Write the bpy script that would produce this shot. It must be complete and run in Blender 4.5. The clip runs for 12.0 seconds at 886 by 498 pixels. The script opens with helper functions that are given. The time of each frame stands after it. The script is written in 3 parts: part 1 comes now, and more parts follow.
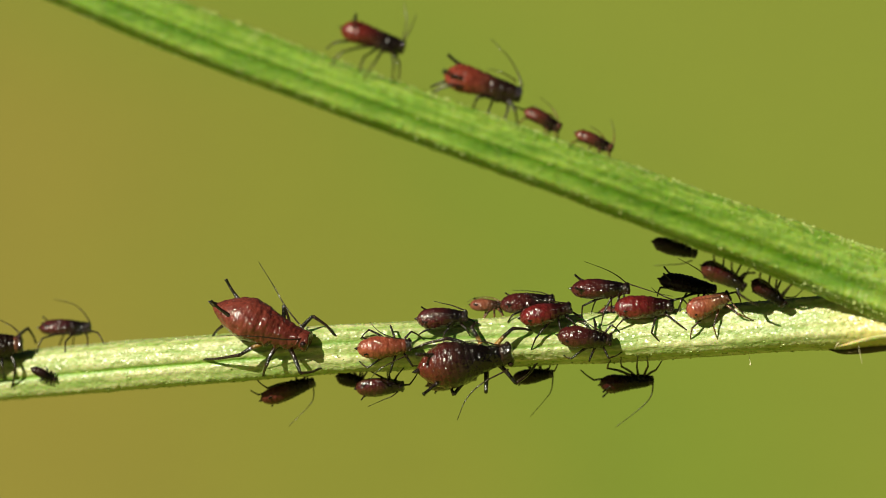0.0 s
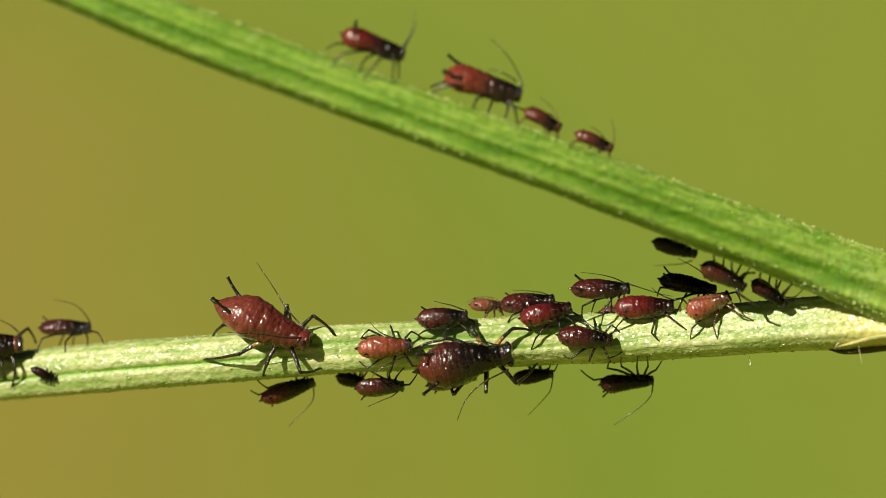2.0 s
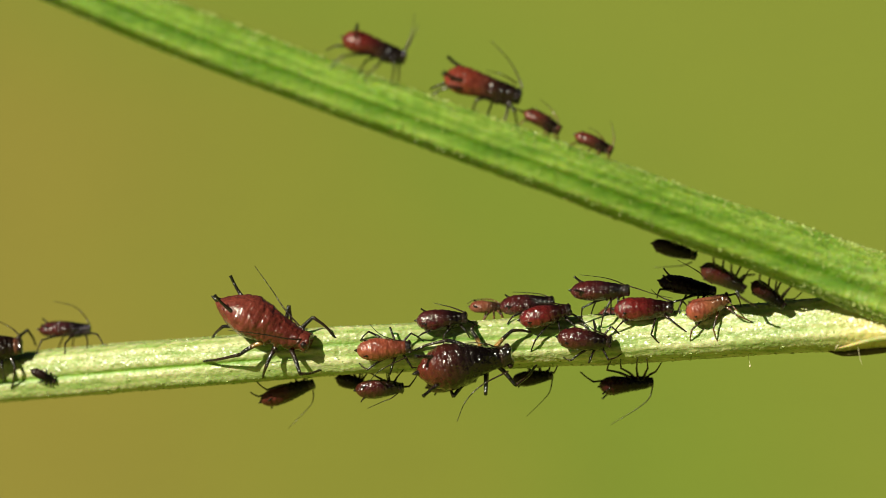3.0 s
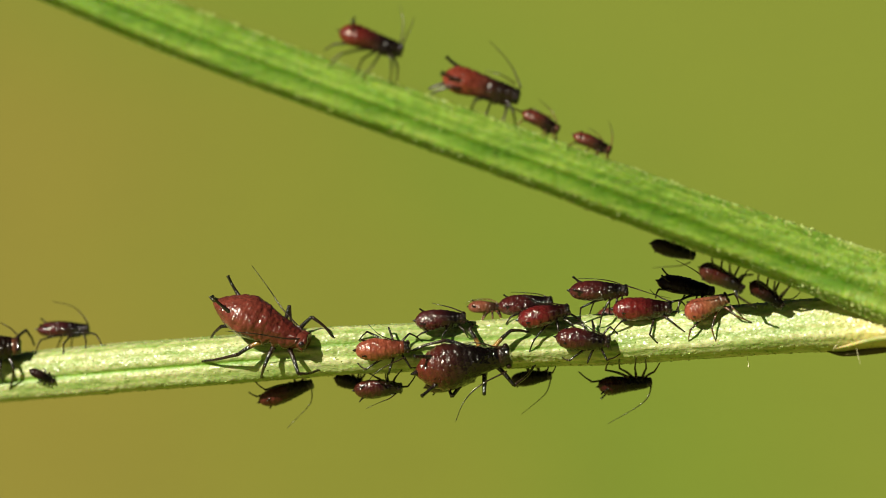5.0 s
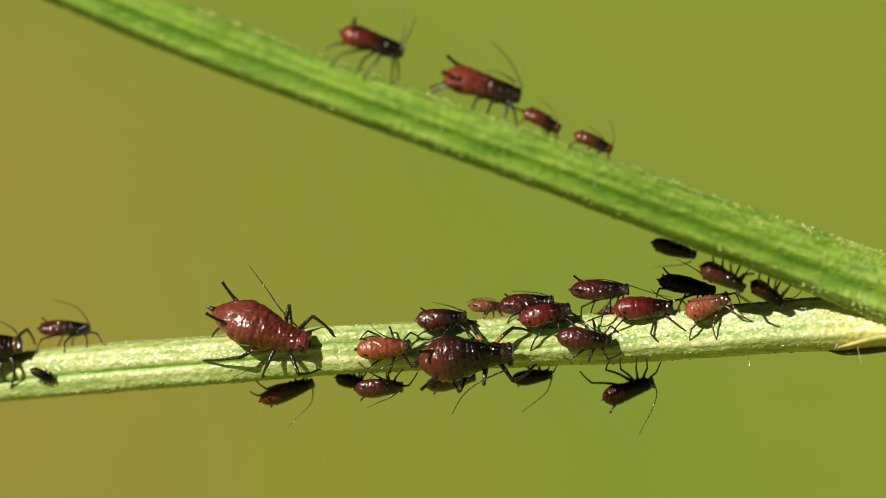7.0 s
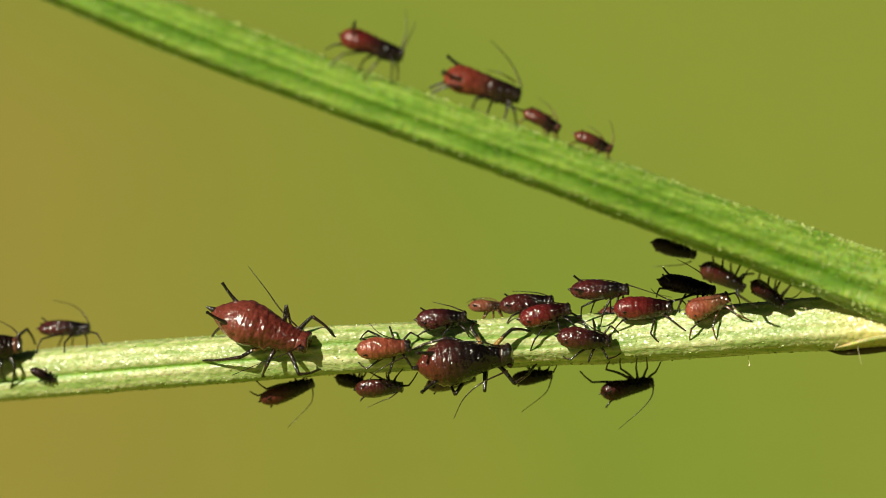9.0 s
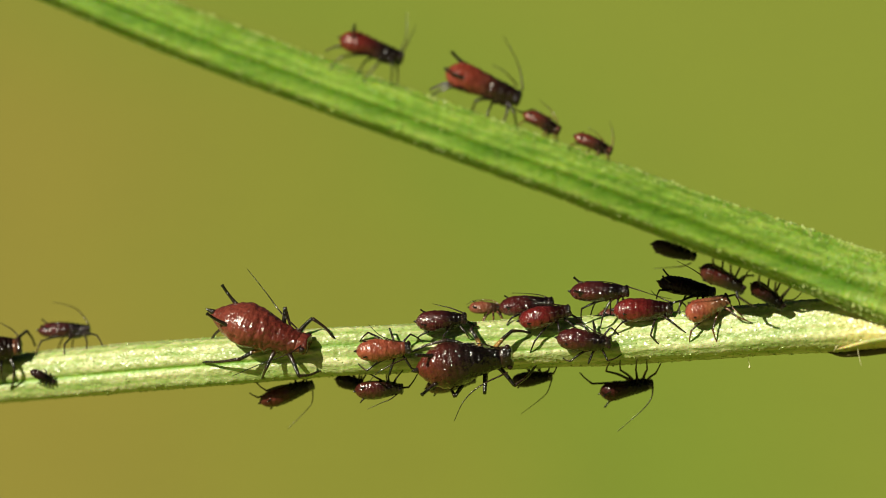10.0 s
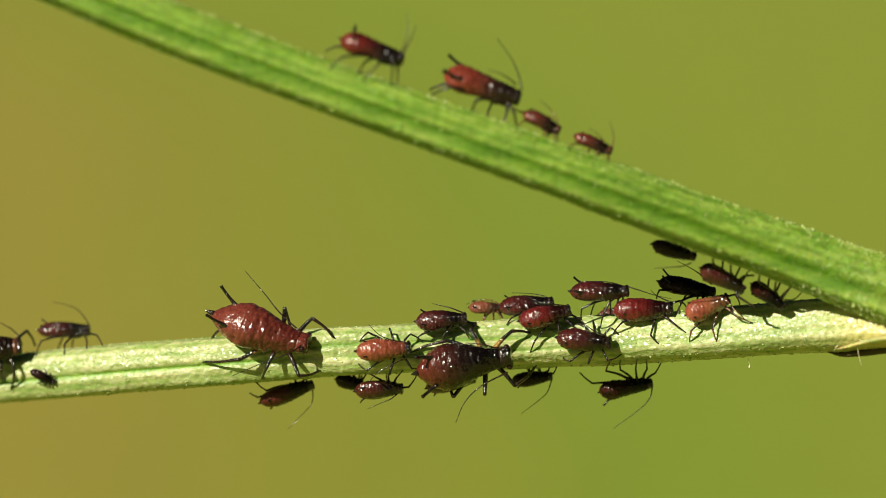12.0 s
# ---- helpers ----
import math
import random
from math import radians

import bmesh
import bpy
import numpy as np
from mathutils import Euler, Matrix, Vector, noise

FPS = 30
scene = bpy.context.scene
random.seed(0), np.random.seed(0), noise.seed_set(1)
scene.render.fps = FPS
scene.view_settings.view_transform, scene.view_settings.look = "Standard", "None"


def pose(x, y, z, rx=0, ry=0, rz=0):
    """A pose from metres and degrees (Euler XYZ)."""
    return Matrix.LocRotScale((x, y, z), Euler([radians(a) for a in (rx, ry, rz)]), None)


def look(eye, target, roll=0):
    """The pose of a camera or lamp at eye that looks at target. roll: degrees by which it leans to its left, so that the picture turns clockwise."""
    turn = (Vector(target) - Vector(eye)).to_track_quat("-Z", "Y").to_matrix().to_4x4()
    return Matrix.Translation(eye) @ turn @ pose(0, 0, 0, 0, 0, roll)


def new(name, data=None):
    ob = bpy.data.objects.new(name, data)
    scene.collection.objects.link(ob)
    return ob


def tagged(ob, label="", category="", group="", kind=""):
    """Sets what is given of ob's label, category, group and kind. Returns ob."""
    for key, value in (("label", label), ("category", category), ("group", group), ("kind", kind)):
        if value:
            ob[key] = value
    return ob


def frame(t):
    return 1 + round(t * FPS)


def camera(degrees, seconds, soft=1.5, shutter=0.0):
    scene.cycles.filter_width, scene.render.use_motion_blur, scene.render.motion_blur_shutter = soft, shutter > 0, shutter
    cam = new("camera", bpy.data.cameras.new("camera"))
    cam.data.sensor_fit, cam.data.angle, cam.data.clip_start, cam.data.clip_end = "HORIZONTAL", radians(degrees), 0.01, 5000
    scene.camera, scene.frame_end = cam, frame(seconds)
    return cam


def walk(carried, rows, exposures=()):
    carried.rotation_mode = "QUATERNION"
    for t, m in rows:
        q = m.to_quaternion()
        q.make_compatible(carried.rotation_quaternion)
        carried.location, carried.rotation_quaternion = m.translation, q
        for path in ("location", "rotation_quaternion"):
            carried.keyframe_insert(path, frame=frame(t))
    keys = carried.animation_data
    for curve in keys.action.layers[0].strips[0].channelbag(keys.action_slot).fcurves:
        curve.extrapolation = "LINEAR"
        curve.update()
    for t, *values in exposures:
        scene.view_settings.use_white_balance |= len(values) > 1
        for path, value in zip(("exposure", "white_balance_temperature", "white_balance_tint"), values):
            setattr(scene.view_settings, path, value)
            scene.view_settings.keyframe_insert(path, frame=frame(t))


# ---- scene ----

# Plan sheet: the sprig is laid out on a sheet that leans 12 degrees, in sixtieths of a millimetre,
# x to the right, y down, depth away from the eye.
U = 1 / 60000
EYE = 9000                      # distance of the eye from the sheet: 15 cm
MID = (784, 441)
BASE = pose(0, 0, 0.30, -12)
TURN = BASE.to_3x3()


def local(x, y, d=0.0):
    """A point of the sheet in metres, in the sheet's own axes (x right, y away, z up)."""
    k = U * (1 + d / EYE)
    return Vector(((x - MID[0]) * k, d * U, (MID[1] - y) * k))


# ---- camera ----
cam = camera(2 * math.degrees(math.atan(MID[0] / EYE)), 12.0, soft=0.85)
cam.data.dof.use_dof = True
cam.data.dof.focus_distance = (EYE - 48) * U
cam.data.dof.aperture_fstop = 39.0
SWAY = [(0, 3, -3), (0.5, 3, -0.3), (1, 2.7, 0.3), (1.5, 3, -0.4), (2, 3, -3), (2.5, 2.6, -1.4), (3, 2.4, 0.2),
        (4, 1.0, 0.2), (5, -0.2, 0.3), (5.5, 0, 0), (6, -0.2, 1.4), (6.5, 0, 0.8), (7, 1.5, -1.3), (8, 1.6, -1.5), (9, 1.5, -1.4),
        (9.5, 1.5, 0), (10, 1.4, 1.7), (10.5, 0, 1.7), (11, 0.8, 1.5), (11.5, 1.5, 0), (12, 1.4, 1.5)]
walk(cam, [(t, BASE @ pose(-x * U, -EYE * U, y * U, 90)) for t, x, y in SWAY],
     exposures=[(0, 0.54, 7000, -1), (12, 0.54, 7000, -1)])

# ---- light ----
SUN_WAY = (TURN @ Vector((0.56, 0.63, -0.49))).normalized()   # the way the sunlight goes
sun = new("sun", bpy.data.lights.new("sun", "SUN"))
sun.data.energy, sun.data.angle, sun.data.color = 5.0, radians(0.53), (1.0, 0.93, 0.82)
sun.matrix_world = look(-SUN_WAY * 3, (0, 0, 0))
world = bpy.data.worlds.new("sky")
scene.world = world
world.use_nodes = True
wn = world.node_tree
sky = wn.nodes.new("ShaderNodeTexSky")
sky.sky_type, sky.sun_disc = "NISHITA", False
sky.air_density, sky.dust_density, sky.ozone_density = 0.6, 2.5, 0.6
sky.sun_elevation = math.asin(-SUN_WAY.z)
sky.sun_rotation = math.atan2(-SUN_WAY.x, -SUN_WAY.y)
wn.links.new(sky.outputs[0], wn.nodes["Background"].inputs[0])
wn.nodes["Background"].inputs[1].default_value = 0.006


# ---- materials ----
class Nodes:
    """A principled material with short calls for its nodes."""

    def __init__(self, name):
        self.mat = bpy.data.materials.new(name)
        self.mat.use_nodes = True
        self.tree = self.mat.node_tree
        self.out = self.tree.nodes["Principled BSDF"]

    def node(self, kind, **values):
        n = self.tree.nodes.new(kind)
        for key, value in values.items():
            n.inputs[key.replace("_", " ")].default_value = value
        return n

    def link(self, a, b):
        self.tree.links.new(a, b)

    def coords(self, which="Object"):
        return self.tree.nodes.new("ShaderNodeTexCoord").outputs[which]

    def noise(self, scale, detail=3.0, rough=0.55, stretch=None, which="Object"):
        n = self.node("ShaderNodeTexNoise", Scale=scale, Detail=detail, Roughness=rough)
        src = self.coords(which)
        if stretch:
            m = self.node("ShaderNodeMapping", Scale=stretch)
            self.link(src, m.inputs["Vector"])
            src = m.outputs[0]
        self.link(src, n.inputs["Vector"])
        return n.outputs["Fac"]

    def ramp(self, fac, stops, smooth=False):
        r = self.tree.nodes.new("ShaderNodeValToRGB")
        r.color_ramp.interpolation = "EASE" if smooth else "LINEAR"
        while len(r.color_ramp.elements) < len(stops):
            r.color_ramp.elements.new(0.5)
        for e, (p, c) in zip(r.color_ramp.elements, stops):
            e.position, e.color = p, (*c, 1) if len(c) == 3 else c
        self.link(fac, r.inputs[0])
        return r.outputs[0]

    def mix(self, fac, a, b, blend="MIX"):
        m = self.tree.nodes.new("ShaderNodeMix")
        m.data_type, m.blend_type = "RGBA", blend
        for value, key in ((fac, 0), (a, 6), (b, 7)):
            if isinstance(value, (int, float)):
                m.inputs[key].default_value = value
            elif isinstance(value, tuple):
                m.inputs[key].default_value = (*value, 1)
            else:
                self.link(value, m.inputs[key])
        return m.outputs[2]

    def bump(self, height, strength, distance, under=None):
        b = self.node("ShaderNodeBump", Strength=strength, Distance=distance)
        self.link(height, b.inputs["Height"])
        if under:
            self.link(under, b.inputs["Normal"])
        return b.outputs[0]

    def facets(self, scale, tilt, stretch=(1, 1, 1)):
        """Normals of small flat facets, each tilted its own way, as of a waxy or beaded skin."""
        m = self.node("ShaderNodeMapping", Scale=stretch)
        self.link(self.coords(), m.inputs["Vector"])
        cells = self.node("ShaderNodeTexVoronoi", Scale=scale)
        self.link(m.outputs[0], cells.inputs["Vector"])
        lean = self.tree.nodes.new("ShaderNodeVectorMath")
        lean.operation = "MULTIPLY_ADD"
        self.link(cells.outputs["Color"], lean.inputs[0])
        lean.inputs[1].default_value, lean.inputs[2].default_value = (tilt,) * 3, (-tilt / 2,) * 3
        total = self.tree.nodes.new("ShaderNodeVectorMath")
        self.link(self.tree.nodes.new("ShaderNodeNewGeometry").outputs["Normal"], total.inputs[0])
        self.link(lean.outputs[0], total.inputs[1])
        unit = self.tree.nodes.new("ShaderNodeVectorMath")
        unit.operation = "NORMALIZE"
        self.link(total.outputs[0], unit.inputs[0])
        return unit.outputs[0]

    def finish(self, colour=None, normal=None, rough=0.5, **rest):
        if isinstance(colour, tuple):
            self.out.inputs["Base Color"].default_value = (*colour, 1)
        elif colour:
            self.link(colour, self.out.inputs["Base Color"])
        if normal:
            self.link(normal, self.out.inputs["Normal"])
        if isinstance(rough, (int, float)):
            self.out.inputs["Roughness"].default_value = rough
        else:
            self.link(rough, self.out.inputs["Roughness"])
        for key, value in rest.items():
            self.out.inputs[key.replace("_", " ")].default_value = value
        return self.mat


def skin(name, rear, front, turn=0.5, rough=0.24, grain=1.0, spec=0.45, nape=0.22, coat=0.6):
    """Glossy wrinkled aphid skin, rear colour to front colour along the body."""
    m = Nodes(name)
    split = m.node("ShaderNodeSeparateXYZ")
    m.link(m.coords("Generated"), split.inputs[0])
    along = m.ramp(split.outputs[0], [(max(0.0, turn - 0.3), (0, 0, 0)), (min(1.0, turn + 0.3), (1, 1, 1))], True)
    colour = m.mix(along, rear, front)
    collar = m.ramp(split.outputs[0], [(0.5, (1, 1, 1)), (0.78, (nape, nape * 0.92, nape * 0.92))], True)
    colour = m.mix(1.0, colour, collar, "MULTIPLY")
    blotch = m.ramp(m.noise(5200, 4, 0.65), [(0.34, (0.66, 0.62, 0.62)), (0.66, (1.25, 1.2, 1.15))])
    colour = m.mix(1.0, colour, blotch, "MULTIPLY")
    # shade of the seams, pleats and hollows, painted into the skin colour
    crease_shade = m.tree.nodes.new("ShaderNodeAttribute")
    crease_shade.attribute_name = "crease_shade"
    colour = m.mix(1.0, colour, m.ramp(crease_shade.outputs["Fac"], [(0.0, (0.55, 0.5, 0.5)), (0.7, (1.08, 1.08, 1.08))]), "MULTIPLY")
    beads = m.ramp(m.noise(16000, 2, 0.5), [(0.5, (0, 0, 0)), (0.68, (1, 1, 1))], True)
    fine = m.bump(beads, 0.3 * grain, 0.00002)
    normal = m.bump(m.noise(7000, 1, 0.4, (1.4, 1, 1)), 0.46 * grain, 0.00005, fine)
    gloss = m.ramp(m.noise(6000, 2), [(0.3, (rough * 0.75,) * 3), (0.7, (rough * 1.5,) * 3)])
    m.link(m.bump(m.noise(7000, 1, 0.4, (1.4, 1, 1)), 0.46 * grain, 0.00005, m.facets(13000, 0.7 * grain)), m.out.inputs["Coat Normal"])
    return m.finish(colour, normal, gloss, Specular_IOR_Level=spec, Coat_Weight=coat, Coat_Roughness=0.12)


def limb(name, base, tip, turn):
    """Glossy limb skin that changes colour along the limb."""
    m = Nodes(name)
    a = m.tree.nodes.new("ShaderNodeAttribute")
    a.attribute_name = "along"
    colour = m.ramp(a.outputs["Fac"], [(max(0, turn - 0.12), base), (turn + 0.12, tip)])
    colour = m.mix(0.35, colour, m.ramp(m.noise(14000, 2), [(0.3, (0.3, 0.3, 0.3)), (0.7, (1.6, 1.5, 1.4))]), "MULTIPLY")
    normal = m.bump(m.noise(11000, 1), 1.0, 0.00005)
    m.link(normal, m.out.inputs["Coat Normal"])
    return m.finish(colour, normal, 0.22, Specular_IOR_Level=0.5, Coat_Weight=0.3, Coat_Roughness=0.08)


def stem_skin(name, groove, ridge, pale, pale_from, pale_to, relief, wax=0.0, wax_rough=0.25, level=0.5, dull=0.45, tilt=0.52, soft=0.4):
    """Ribbed green stem: darker green in the grooves, pale ribs, yellowish towards the axil, a waxy glittering coat."""
    m = Nodes(name)
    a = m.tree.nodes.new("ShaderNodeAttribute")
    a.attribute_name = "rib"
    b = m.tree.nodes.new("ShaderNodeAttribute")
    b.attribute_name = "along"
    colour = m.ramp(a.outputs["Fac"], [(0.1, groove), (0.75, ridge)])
    streak = m.ramp(m.noise(2600, 4, 0.65, (0.1, 1, 1)), [(0.35, (0.56, 0.71, 0.42)), (0.63, (1.27, 1.16, 1.45))])
    colour = m.mix(0.8, colour, streak, "MULTIPLY")
    speck = m.ramp(m.noise(5600, 4, 0.65, (0.6, 1, 1)), [(0.32, (0.7, 0.76, 0.6)), (0.68, (1.3, 1.22, 1.6))])
    colour = m.mix(0.9, colour, speck, "MULTIPLY")
    fade = m.ramp(b.outputs["Fac"], [(pale_from, (0, 0, 0)), (pale_to, (1, 1, 1))], True)
    colour = m.mix(fade, colour, pale)
    fine = m.bump(m.noise(17000, 1, 0.5, (0.6, 1, 1)), 0.6 * relief, 0.00002)
    normal = m.bump(m.noise(7200, 3, 0.6, (0.4, 1, 1)), relief, 0.00005, fine)
    gloss = m.ramp(m.noise(4200, 3), [(0.3, (dull * 0.85,) * 3), (0.7, (dull * 1.2,) * 3)])
    m.link(m.bump(m.noise(6000, 2, 0.5, (0.4, 1, 1)), 0.8, 0.00002, m.facets(15000, tilt, (0.75, 1, 1))), m.out.inputs["Coat Normal"])
    patch = m.ramp(m.noise(2200, 3, 0.6, (0.3, 1, 1)), [(0.4, (wax * 0.45,) * 3), (0.56, (wax,) * 3)])
    coat = m.mix(1.0, patch, m.ramp(a.outputs["Fac"], [(0.2, (0.12,) * 3), (0.6, (1.0,) * 3)]), "MULTIPLY")
    coat = m.mix(1.0, coat, m.ramp(b.outputs["Fac"], [(0.3, (0.75,) * 3), (0.56, (1.0,) * 3)]), "MULTIPLY")
    m.link(coat, m.out.inputs["Coat Weight"])
    return m.finish(colour, normal, gloss, Specular_IOR_Level=level, Coat_Roughness=wax_rough,
                    Subsurface_Weight=soft, Subsurface_Radius=(0.3, 1.0, 0.05), Subsurface_Scale=0.0005)


RED = skin("red_brown_skin", (0.118, 0.026, 0.019), (0.092, 0.018, 0.014), 0.55, 0.17, 1.0, 0.45, nape=0.75)
CRIMSON = skin("crimson_skin", (0.0941, 0.00896, 0.00896), (0.0403, 0.00717, 0.00806), 0.6, 0.16, 1.1)
MAROON = skin("dark_maroon_skin", (0.0466, 0.00717, 0.00717), (0.0125, 0.00538, 0.00627), 0.55, 0.16, 1.2)
TWOTONE = skin("red_to_black_skin", (0.075, 0.012, 0.008), (0.009, 0.0055, 0.0055), 0.3, 0.16, 1.1, 0.3)
SCARLET = skin("scarlet_to_black_skin", (0.108, 0.0125, 0.00986), (0.0197, 0.00896, 0.00806), 0.45, 0.25, 0.8, coat=0.25)
DUSKY_MAROON = skin("red_brown_shaded_skin", (0.075, 0.014, 0.011), (0.02, 0.007, 0.006), 0.45, 0.3, 0.9, 0.25, coat=0.2)
RUST = skin("rust_skin", (0.1, 0.02, 0.013), (0.032, 0.014, 0.01), 0.45, 0.24, 1.1, coat=0.25)
ORANGE = skin("orange_nymph_skin", (0.2, 0.048, 0.028), (0.16, 0.046, 0.028), 0.7, 0.2, 1.0, nape=0.7, coat=0.9)
PALE = skin("pale_orange_nymph_skin", (0.21, 0.05, 0.03), (0.2, 0.09, 0.045), 0.55, 0.17, 1.0, nape=0.5, coat=1.0)
DUSKY = skin("dusky_pink_nymph_skin", (0.15, 0.045, 0.027), (0.12, 0.055, 0.03), 0.6, 0.3, 0.9)
BRICK = skin("brick_red_to_brown_skin", (0.143, 0.0251, 0.0152), (0.0448, 0.0197, 0.0143), 0.5, 0.25, 0.8, coat=0.25)
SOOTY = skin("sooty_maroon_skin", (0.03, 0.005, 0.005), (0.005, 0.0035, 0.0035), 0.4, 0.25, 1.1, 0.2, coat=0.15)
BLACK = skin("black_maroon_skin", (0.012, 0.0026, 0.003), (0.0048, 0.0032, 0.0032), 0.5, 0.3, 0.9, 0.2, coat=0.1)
HEAD = skin("black_brown_head", (0.0269, 0.00896, 0.00717), (0.00896, 0.00627, 0.00538), 0.3, 0.16, 1.6)
BROWN_HEAD = skin("brown_head", (0.143, 0.0493, 0.0269), (0.0627, 0.0251, 0.0161), 0.3, 0.2, 1.0)
LEG = limb("black_leg", (0.02, 0.01, 0.008), (0.008, 0.007, 0.007), 0.5)
AMBER_LEG = limb("amber_based_leg", (0.26, 0.14, 0.035), (0.01, 0.008, 0.007), 0.45)
BROWN_LEG = limb("brown_leg", (0.12, 0.05, 0.025), (0.03, 0.018, 0.014), 0.5)
HORN = limb("black_horn", (0.014, 0.009, 0.008), (0.006, 0.006, 0.006), 0.5)
EYE_RED = Nodes("dark_eye").finish((0.015, 0.006, 0.006), None, 0.12)
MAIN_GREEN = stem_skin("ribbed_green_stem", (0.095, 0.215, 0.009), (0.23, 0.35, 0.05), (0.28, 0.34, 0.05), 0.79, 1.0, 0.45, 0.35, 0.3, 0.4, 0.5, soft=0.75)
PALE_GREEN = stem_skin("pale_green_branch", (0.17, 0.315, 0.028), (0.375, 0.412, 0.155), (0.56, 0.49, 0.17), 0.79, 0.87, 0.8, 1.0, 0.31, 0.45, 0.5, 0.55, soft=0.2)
CREAM = stem_skin("cream_torn_edge", (0.4, 0.36, 0.12), (0.6, 0.54, 0.24), (0.6, 0.54, 0.24), 0.79, 0.87, 0.6, 0.4, 0.3)
HAIR = Nodes("pale_papilla").finish((0.5, 0.58, 0.22), None, 0.25)
GRAIN = Nodes("glassy_grain").finish((0.38, 0.48, 0.15), None, 0.26, Specular_IOR_Level=1.0)
SCAR = Nodes("scar_brown").finish((0.06, 0.045, 0.012), None, 0.7)
FIBRE = Nodes("dry_fibre").finish((0.6, 0.55, 0.36), None, 0.6)


def meadow():
    """Out-of-focus meadow: dry straw-coloured patches among fresh green."""
    m = Nodes("meadow")
    place = m.coords()
    far = m.tree.nodes.new("ShaderNodeVectorMath")
    far.operation = "DISTANCE"
    far.inputs[1].default_value = (-2.0, 1.2, 0.0)      # the middle of a dry patch
    m.link(place, far.inputs[0])
    add = m.tree.nodes.new("ShaderNodeMath")
    add.operation = "MULTIPLY_ADD"
    m.link(m.noise(5.0, 2, 0.5), add.inputs[0])
    add.inputs[1].default_value = 0.10
    rim = m.tree.nodes.new("ShaderNodeMath")
    rim.operation = "SUBTRACT"
    m.link(far.outputs["Value"], rim.inputs[0])
    rim.inputs[1].default_value = 1.565
    # uneven outline of the patch, away from the stretch behind the plant
    near = m.tree.nodes.new("ShaderNodeVectorMath")
    near.operation = "DISTANCE"
    near.inputs[1].default_value = (0.0, 1.45, 0.0)
    m.link(place, near.inputs[0])
    ragged = m.tree.nodes.new("ShaderNodeMath")
    ragged.operation = "MULTIPLY_ADD"
    m.link(m.noise(1.3, 4, 0.6), ragged.inputs[0])
    ragged.inputs[1].default_value, ragged.inputs[2].default_value = 3.0, -1.5
    loose = m.tree.nodes.new("ShaderNodeMath")
    loose.operation = "MULTIPLY_ADD"
    m.link(ragged.outputs[0], loose.inputs[0])
    m.link(m.ramp(near.outputs["Value"], [(0.5, (0, 0, 0)), (1.0, (1, 1, 1))], True), loose.inputs[1])
    m.link(rim.outputs[0], loose.inputs[2])
    m.link(loose.outputs[0], add.inputs[2])
    dry = m.ramp(add.outputs[0], [(0.36, (0.210, 0.180, 0.0202)), (0.47, (0.173, 0.189, 0.0138)), (0.53, (0.145, 0.203, 0.0113)), (0.64, (0.169, 0.209, 0.0152))], True)
    stretch = m.ramp(m.noise(0.6, 3), [(0.45, (0, 0, 0)), (0.6, (1, 1, 1))])
    away = m.ramp(rim.outputs[0], [(0.8, (0, 0, 0)), (1.0, (1, 1, 1))])
    dry = m.mix(m.mix(1.0, stretch, away, "MULTIPLY"), dry, (0.205, 0.180, 0.0202))
    grain = m.ramp(m.noise(40, 4), [(0.3, (0.8, 0.8, 0.8)), (0.7, (1.2, 1.2, 1.2))])
    return m.finish(m.mix(1.0, dry, grain, "MULTIPLY"), m.bump(m.noise(300, 3), 0.3, 0.002), 0.9)


# ---- builders ----
def part(name, bm, material, parent, label="", pose_in=None):
    """Link a bmesh (or a ready mesh) as one mesh object under a thing or a part."""
    if isinstance(bm, bmesh.types.BMesh):
        data = bpy.data.meshes.new(name)
        bm.to_mesh(data)
        bm.free()
    else:
        data = bm
    if material and not data.materials:
        data.materials.append(material)
    data.polygons.foreach_set("use_smooth", [True] * len(data.polygons))
    ob = new(name, data)
    ob.parent = parent
    if pose_in is not None:
        ob.matrix_basis = pose_in
    if label:
        tagged(ob, label)
    return ob


def spline(points, steps):
    """A smooth line of Vectors through the points."""
    pts = [Vector(p) for p in points]
    pts = [pts[0] * 2 - pts[1]] + pts + [pts[-1] * 2 - pts[-2]]
    out = []
    for i in range(1, len(pts) - 2):
        a, b, c, d = pts[i - 1:i + 3]
        for k in range(steps):
            t = k / steps
            out.append(0.5 * (2 * b + (c - a) * t + (2 * a - 5 * b + 4 * c - d) * t * t + (3 * b - a - 3 * c + d) * t ** 3))
    return out + [pts[-2]]


